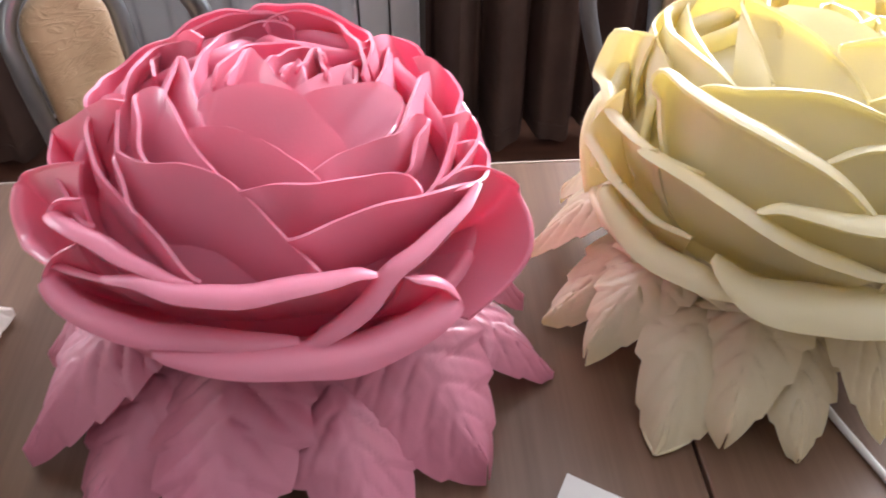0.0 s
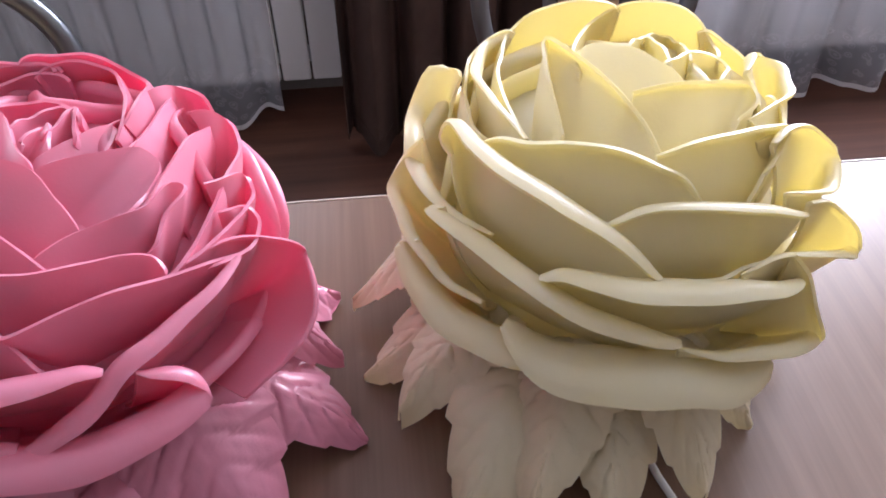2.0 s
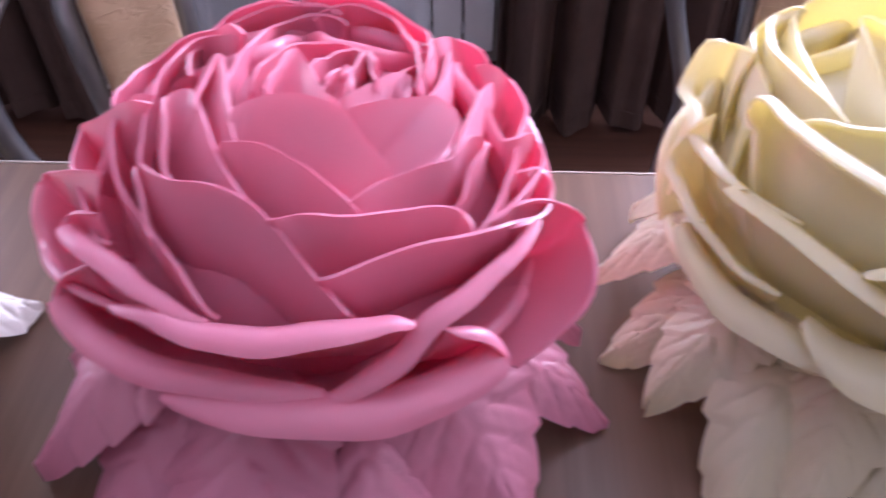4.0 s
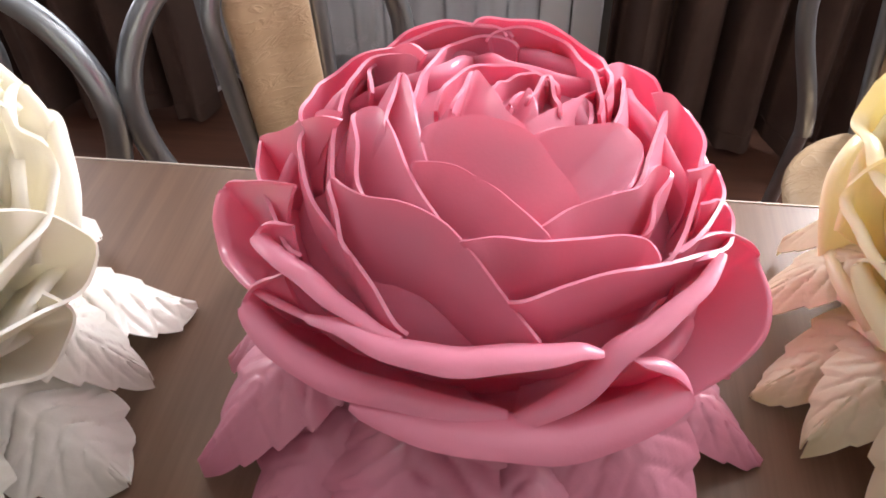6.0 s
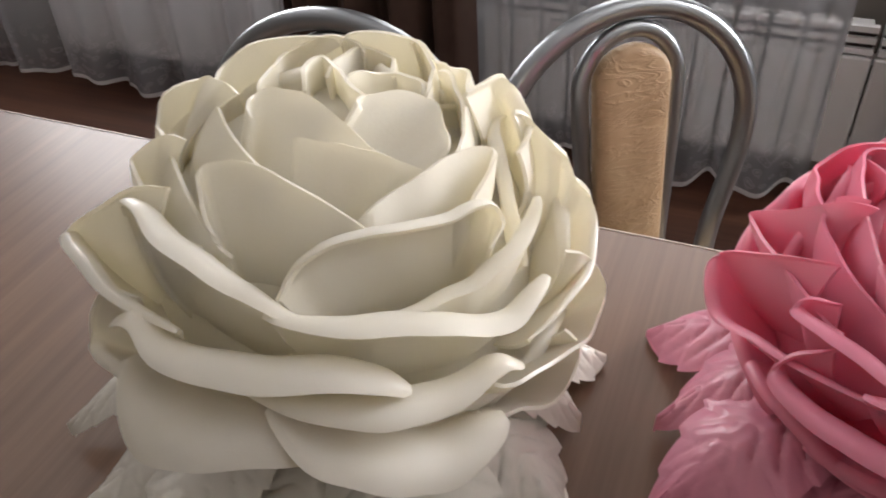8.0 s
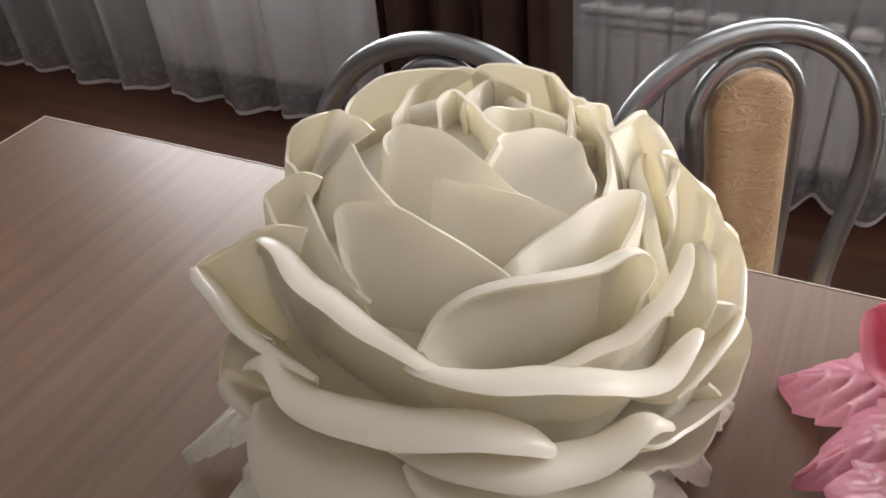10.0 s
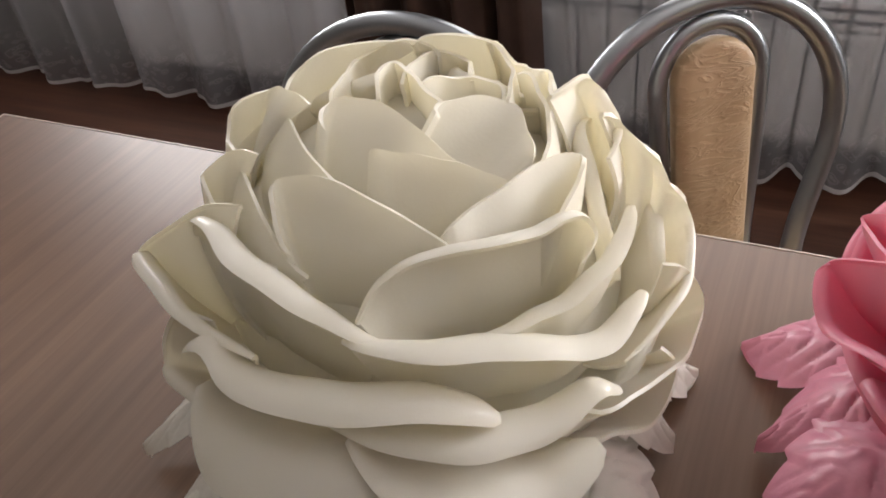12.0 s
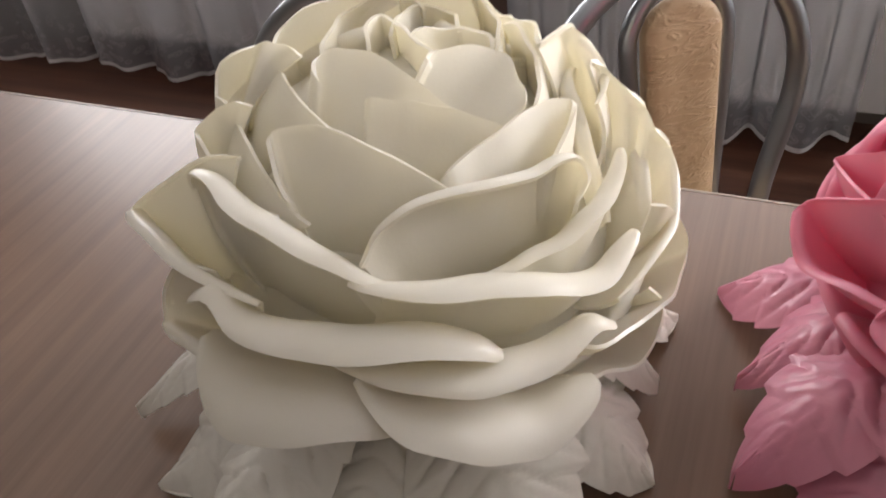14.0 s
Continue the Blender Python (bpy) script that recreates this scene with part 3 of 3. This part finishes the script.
    rose.petal(0.95, 0, (-53, 72.8), (-28.5, 70.3), (-9.7, 63), (-3.3, 58.2), (-6.6, 53.9), (-21.5, 51.9), (-35.4, 51.5))
    rose.petal(0.98, 0, (-117.6, 63.8), (-103.7, 66.1), (-86.8, 63.9), (-76.1, 58.9), (-70, 53.7), (-65.6, 48.4))
    rose.petal(0.98, 0, (-68.2, 51.4), (-55.8, 53.7), (-40, 52.3), (-31.3, 49.9), (-16.6, 48.1), (-16.2, 46.9), (-28.7, 45.7), (-39.3, 41.5))
    rose.petal(1.01, 0, (-90.8, 49.6), (-83.2, 50.7), (-70.6, 48.9), (-56.5, 46.7), (-45.3, 43.6), (-41, 40), (-41.8, 34.8))
    rose.petal(0.905, 0, (-135.6, 80.4), (155.1, 84.7), (103.7, 77.5), (78.5, 84.9), (-42.1, 82.4), (-48, 74.3))
    rose.petal(0.9, 0, (-22.6, 83.3), (17.7, 81.7), (32.9, 78.8), (-7.2, 78.5), (-21.8, 76.7))
    rose.petal(0.9, 0, (3.1, 80), (27.8, 76.5), (44.3, 70.9), (17.2, 73.9), (-2.4, 73.1))
    rose.petal(0.895, 0, (-37, 77.8), (-10.5, 75.5), (12.3, 69.7), (20.4, 64.2), (9.5, 64.9), (-7.1, 65.6))


def white_petals(rose):
    rose.petal(1.06, 0.2, (-75.4, 15.2), (-70, 10.2), (-62.7, 6), (-55.1, 2), (-47, -1.6), (-38.8, -2.3), (-34.3, -2.6))
    rose.petal(1.07, 0.14, (-108.6, 21.8), (-107.4, 23.7), (-102.8, 26.8), (-97.9, 24.3), (-88.8, 24.3), (-78.6, 24.8), (-68.2, 24.5), (-60.3, 22.9), (-54.8, 19.7), (-51.8, 15.5))
    rose.petal(1.07, 0.1, (-79.1, 17.4), (-71, 16.9), (-61.4, 15.6), (-53.7, 14.5), (-46.5, 13.6), (-39.6, 14.4), (-34.5, 15), (-30.7, 11.2))
    rose.petal(1.03, 0.25, (-106.7, 14.6), (-102.3, 10), (-91.1, 11), (-80.5, 12.2), (-72.3, 10.1), (-67.9, 4.1))
    rose.petal(1.03, 0.03, (-106.2, 28.5), (-118.4, 24.5), (-122.4, 14.6), (-122.7, 6.6), (-112, 6.1), (-104.7, 6))
    rose.petal(1.06, 0.04, (-110, 50.7), (-122.5, 46.4), (-130.7, 37.4), (-145.2, 20.4, 1.07), (-130.6, 25.6), (-115.4, 26.8), (-101.9, 26.9), (-93.1, 26))
    rose.petal(1.05, 0.09, (-120.1, 40.4), (-121.1, 43.1), (-115.3, 45.2), (-104.3, 43.8), (-92.4, 41.4), (-80.4, 37.3), (-72.5, 33.6), (-68.7, 31.6))
    rose.petal(1.06, 0.11, (-75.8, 32.5), (-68.5, 32), (-58.8, 31.2), (-50.1, 29.9), (-42.6, 27.8), (-36.2, 24.6), (-29.9, 23), (-23.2, 23.4), (-18.4, 23.5))
    rose.petal(1.03, 0.06, (-50.3, 29.6), (-43.3, 30.4), (-34.8, 31.1), (-25.6, 32.9), (-15.2, 33.8), (-6.6, 35.9))
    rose.petal(1.035, 0.06, (-73.3, 34.8), (-69.2, 41.6), (-63.5, 45), (-54.8, 46.2), (-43.1, 45.7), (-32.5, 44.2), (-25.9, 44.2), (-22, 43), (-21.4, 38.8), (-27.2, 35.7))
    rose.petal(1.015, 0, (-53.7, 49), (-43.5, 52.3), (-32.3, 53.7), (-18.4, 54.5), (-6.7, 51.9), (-4.4, 50), (-10.7, 48.1), (-21.7, 45.8), (-28.3, 43.8))
    rose.petal(1.015, 0, (-92.7, 46.1), (-102.5, 52.9), (-109.2, 57.1), (-101.3, 59.9), (-86.3, 60.2), (-72.7, 56.8), (-60.8, 51.9), (-52.5, 46.2))
    rose.petal(1, 0, (-75.6, 67.8), (-59, 66.2), (-45.7, 62.8), (-35.3, 58.6), (-30.1, 54.1))
    rose.petal(0.96, 0, (-116.5, 71.5), (-137, 75.1), (-141.9, 77.4), (-119.4, 81.3), (-70.3, 80.3), (-48.8, 72.5), (-42.6, 65.6), (-40, 61.1))
    rose.petal(0.95, 0, (-29.4, 76.3), (-21.9, 77.3), (1.2, 75.1), (13.8, 68.3), (12.9, 65.6), (-1.4, 61.1), (-15.9, 55))
    rose.petal(0.95, 0, (-87.5, 60.8), (-106.7, 64.9), (-137.7, 67), (-178.4, 61), (163.6, 54.8, 0.98), (152.2, 58.6, 1.02), (139, 60.8, 1.02), (122.7, 61.4, 1), (111.8, 60.7, 0.97))
    rose.petal(1, 0, (-145.4, 72), (-166.1, 66.8), (173.9, 51.1), (179.7, 48.8, 1.03), (-175.1, 45.7, 1.03), (-173.1, 43.8), (-140.8, 54), (-116.5, 52.5), (-100.1, 47.3), (-88.6, 42))
    rose.petal(1.03, 0, (-128.2, 58.7), (-135.2, 55.3), (-138.3, 50.5), (-139.1, 46.7), (-132.7, 46.6), (-119.9, 45.4), (-108.3, 44), (-95.4, 42.2))
    rose.petal(0.93, 0, (-155.2, 76), (165.5, 73.3), (135.5, 60, 0.95), (123.1, 61.1, 0.98), (111.7, 60.8, 0.98), (101, 59.2, 0.94))
    rose.petal(0.94, 0, (108.9, 60.6, 0.98), (97.9, 59.9, 1.01), (88.2, 58.1, 1.02), (79.3, 55.2, 1), (67.2, 57), (34, 66.2), (13.8, 67.4))
    rose.petal(0.9, 0, (109.3, 81.4), (106.9, 67.6), (101.1, 58.9, 0.93), (93.1, 57.5, 0.92), (57.6, 71.7))
    rose.petal(0.92, 0, (-162.7, 85.9), (130.1, 75.2), (122.2, 71.9), (96.6, 82.4), (-4.7, 82.7), (-18.3, 77.3))
    rose.petal(0.91, 0, (58.3, 83.2), (58.5, 77.5), (50.6, 72.3), (37.5, 68.1), (22.5, 67.7))
    rose.petal(0.96, 0, (79.3, 55.2, 1), (72.8, 52.2), (51.6, 58.3), (51.9, 53.6), (34.2, 57.1), (15.3, 58.5))
    rose.petal(0.97, 0, (42.7, 62.7), (22.5, 61.6), (7, 58.6), (-7, 55.7), (-16.5, 54.1))
    rose.petal(1, 0.05, (15, 59.6), (27.4, 55.9), (38.2, 48.9), (36.7, 46.8), (26.9, 46.7), (21.9, 45), (10.9, 44.7), (3.1, 44.8))
    rose.petal(1.03, 0.03, (15.5, 49.1), (17.8, 46.8), (15.6, 42.9), (13.7, 37.7), (14.8, 32.6), (11.5, 29.3), (12.8, 22.4), (10.2, 18), (4.9, 15.5), (0, 13.7), (-8.8, 14), (-18.3, 12.5), (-25.8, 12.3))
    rose.petal(1.05, 0, (-7.2, 21.7), (-1.3, 15.8), (3, 6.4), (4.9, -3.1, 1.06), (0.8, -6.8, 1.05), (-13.4, -0.6), (-25.3, 4.2), (-33.9, 6.6))
    rose.petal(1, 0, (-7.4, -5), (-6.4, -12.7, 1.04), (-11, -15.4, 1.06), (-16.4, -18.7, 1.06), (-25.2, -15.1), (-36.4, -3.7))


def yellow_petals(rose):
    rose.petal(1.04, 0.22, (-126.9, 12.8), (-119.8, 9.7), (-110, 8.6), (-98.6, 9.3), (-86.8, 7.9), (-75.8, 2.2), (-64.8, -3))
    rose.petal(1.08, 0.06, (-62.2, 29.3), (-59.8, 24), (-58.1, 13.8), (-53.3, 0.9), (-62.2, 5.4), (-73.2, 9.1), (-82.2, 11.7), (-90.6, 14.6))
    rose.petal(1.05, 0.1, (-155.4, 18), (-159.9, 14.8), (-154, 11.7), (-145.3, 9.1), (-136.1, 7.4), (-125.7, 6.6), (-115.5, 5.9), (-108.1, 2.2))
    rose.petal(1.04, 0.03, (-176.5, 36.2), (-178, 27.3), (-175.7, 19.9), (-165.9, 17.9), (-152.9, 16.4), (-141.5, 14.9), (-133, 14.1))
    rose.petal(1.07, 0.1, (-150.7, 31.7), (-154.3, 29.9), (-145, 30.2), (-135.5, 29.8), (-127.4, 28.8), (-118.5, 26.2), (-109.5, 23.4), (-99.8, 19.5), (-90.4, 15.2))
    rose.petal(1, 0.05, (160, 46.7), (143.4, 34.6, 1.03), (146.1, 33.4, 1.07), (149.6, 30.2, 1.05), (155, 24.8, 1.01), (174.3, 30.5), (-175.3, 28.3), (-165.3, 28.6), (-149.5, 29.4), (-137.2, 30.3))
    rose.petal(1.06, 0.12, (-159.9, 41.2), (-166.2, 43.5), (-167.4, 46.4), (-153.4, 48), (-135.1, 47.4), (-119.2, 44.9), (-107.6, 41), (-100.2, 36.4), (-94.8, 30.6))
    rose.petal(1.02, 0.05, (-155.3, 48.1), (-151.7, 50.8), (-141.2, 53.6), (-125.4, 57.4), (-108.1, 58.3), (-93.6, 55.1), (-85.6, 51.7), (-82.3, 46.2))
    rose.petal(0.97, 0, (122, 47.1, 1.02), (128.5, 44.1, 1.04), (135.1, 40.2, 1.03), (150.8, 43.4), (173.5, 47.4), (-173.1, 47.2), (-160.2, 48))
    rose.petal(0.97, 0.04, (123.4, 46.1, 1), (129, 43.5, 1.01), (146.1, 47.6), (162.7, 51.6), (-174.7, 55.3), (-159.5, 55.8), (-145.5, 54.3))
    rose.petal(0.95, 0, (-145.7, 55.1), (-166.1, 57.9), (168.9, 57.7), (142.6, 53.1), (122.3, 46.7, 1.01), (114.5, 50.6, 1.06), (101.7, 54.4, 1.07), (90.2, 56.3, 1.06), (78.8, 56.8, 1.03))
    rose.petal(0.94, 0, (159, 76.6), (108.7, 69.2), (86.2, 55.7, 0.99), (75.2, 57.2, 1.05), (63.1, 57.5, 1.08), (52, 56.4, 1.08), (42.3, 54.2, 1.04), (35, 51.6, 0.98), (21.3, 57.5))
    rose.petal(0.96, 0, (39.1, 53.1, 1.01), (29.5, 50.2, 1.01), (21.6, 46.9, 0.98), (4.4, 54.4), (-12.2, 58.3))
    rose.petal(0.98, 0.04, (-132.7, 59.9), (-152.3, 67.4), (174.7, 71), (147.9, 69.9), (167, 75.8), (-141.9, 78.2), (-107.9, 72.3), (-95.8, 65.1), (-91.4, 58.1))
    rose.petal(0.95, 0, (-173.8, 77.7), (136.3, 77.7), (112, 78.7), (73.7, 82.4), (-2.4, 82.8), (-29.6, 78.4), (-46.5, 74.1))
    rose.petal(0.92, 0, (68.8, 79.6), (59.5, 67.9), (42.7, 73.9), (4.4, 78.6))
    rose.petal(0.93, 0, (-0.7, 79.7), (17.8, 72.2), (24.4, 64.7), (21.4, 60.2), (17.8, 57.2), (-6, 64.9))
    rose.petal(0.91, 0, (59.4, 67.3), (52.3, 54.2, 0.92), (22.2, 68.6))
    rose.petal(0.99, 0.03, (-101.4, 74.3), (-77.1, 75.5), (-44.6, 72), (-25.6, 65.5), (-19.2, 60.7), (-24.8, 59.3), (-46.1, 60.1))
    rose.petal(1.02, 0.05, (-12, 61.9), (1.9, 58.3), (16.7, 45.4, 1.03), (13.5, 44.1, 1.05), (2.7, 45.5), (-11.6, 50.4), (-27.3, 55.8), (-44.7, 58.7))
    rose.petal(1, 0, (-14.7, 53.8), (-20.3, 51.4), (-32.1, 50.4), (-45.4, 53.5))
    rose.petal(1.02, 0.05, (-93.3, 57), (-79, 59.2), (-58.2, 57.9), (-42.1, 54.2), (-34.8, 50.9), (-43, 49.6), (-57.1, 47.5))
    rose.petal(1.05, 0.06, (-48.8, 51.4), (-39.7, 51.6), (-30.8, 48.3), (-26.6, 42.6), (-25.4, 36.1), (-33.2, 33.7), (-44.7, 37.6), (-55.2, 41.7))
    rose.petal(1.04, 0.08, (-108.4, 41.3), (-100.8, 44.9), (-89.9, 46.3), (-78.5, 45.3), (-68.6, 43.1), (-60.5, 39.6), (-50.7, 33.5))
    rose.petal(1.07, 0.05, (-49.4, 35.6), (-43.7, 33.2), (-39.3, 27.2), (-34, 18.8), (-30, 9.7), (-43, 19.2), (-56.2, 27.4), (-66.3, 31), (-77, 30.1))
    rose.petal(1.08, 0.12, (-120.7, 27.9), (-117, 30.8), (-112, 31.2), (-103.5, 31.1), (-93.9, 30.4), (-82.8, 29.3), (-72.2, 26.7), (-61, 22))
    rose.petal(1.05, 0, (-83.2, 28.9), (-70.3, 29.7), (-62.2, 28.1), (-59.2, 25.2), (-60.7, 21.5))


def hidden_petals(rose):
    """The far and lower petals that close the flower all round."""
    for row, (el, k, step) in enumerate(((62, 0.84, 60), (42, 0.88, 48), (22, 0.92, 40), (4, 0.94, 36))):
        for az in range(10 + 9 * row, 176, step):
            rose.petal(k, 0.03, (az - 30, el - 22), (az - 24, el - 6), (az - 10, el + 3), (az + 8, el + 4), (az + 22, el - 5), (az + 31, el - 20))
    for i, az in enumerate(range(-172, 0, 34)):
        rose.petal(0.90, 0.03, (az - 30, -34), (az - 24, -18), (az - 8, -11 + 2 * (i % 2)), (az + 9, -10), (az + 24, -19), (az + 30, -34))


pink = Rose((0.019, 0.623, 0.887), 0.172, 0.118, PINK, PINK_LEAF, "large pink foam rose with layered petals and pink leaves")
white = Rose((-0.410, 0.523, 0.926), 0.178, 0.147, WHITE, WHITE_LEAF, "large creamy white foam rose with embossed leaves", 0.77)
yellow = Rose((0.429, 0.664, 0.860), 0.170, 0.142, YELLOW, YELLOW_LEAF, "large pale yellow foam rose with cream leaves")
pink_petals(pink)
white_petals(white)
yellow_petals(yellow)
for rose in (pink, white, yellow):
    hidden_petals(rose)
    rose.core()

# leaves: azimuth, reach, width
for az, reach, width in ((-143, 0.235, 0.10), (-124, 0.24, 0.10), (-100, 0.255, 0.112), (-74, 0.245, 0.10), (-50, 0.232, 0.11), (-23, 0.226, 0.085), (-7, 0.193, 0.06), (20, 0.2, 0.09), (60, 0.2, 0.09), (100, 0.2, 0.09), (140, 0.2, 0.09), (166, 0.225, 0.09), (-165, 0.2, 0.08)):
    pink.leaf(az, reach, width)
for az, reach, width in ((179, 0.207, 0.07), (-159, 0.213, 0.07), (-145, 0.214, 0.085), (-125, 0.248, 0.095), (-112, 0.228, 0.09), (-99, 0.222, 0.08), (-83, 0.213, 0.07), (-57, 0.176, 0.06), (-30, 0.17, 0.08), (10, 0.18, 0.09), (60, 0.18, 0.09), (110, 0.18, 0.09), (150, 0.18, 0.09)):
    yellow.leaf(az, reach, width * 0.93)
for az, reach, width in ((-151, 0.25, 0.07), (-132, 0.24, 0.10), (-110, 0.235, 0.11), (-84, 0.235, 0.12), (-52, 0.235, 0.12), (-17, 0.2, 0.11), (6, 0.18, 0.07), (33, 0.212, 0.09), (70, 0.19, 0.09), (110, 0.19, 0.09), (150, 0.19, 0.09), (-172, 0.19, 0.08)):
    white.leaf(az, reach, width)

# ---- small things on the table ----
cable = [(0.475, 0.36, 0), (0.455, 0.428, 0), (0.439, 0.482, 0), (0.43, 0.53, 0)]
tagged(mesh_object("cable", tube([(x, y, TZ + 0.0032) for x, y, z in cable], 0.003, 10), PLASTIC), "thin white cable lying on the table", "cable")


def paper(u, v):
    """A small folded card: its far corner lifts a little."""
    p = Vector((0.222, 0.443, 0)) + Vector((0.89, -0.456, 0)) * 0.11 * u + Vector((-0.50, -0.86, 0)) * 0.07 * v
    return (p.x, p.y, TZ + 0.0012 + 0.010 * (1 - u) ** 2 * (1 - v) ** 2)


tagged(mesh_object("paper_card", grid(paper, 10, 8, 0.0008), PLASTIC), "small white paper card lying on the table", "paper card")
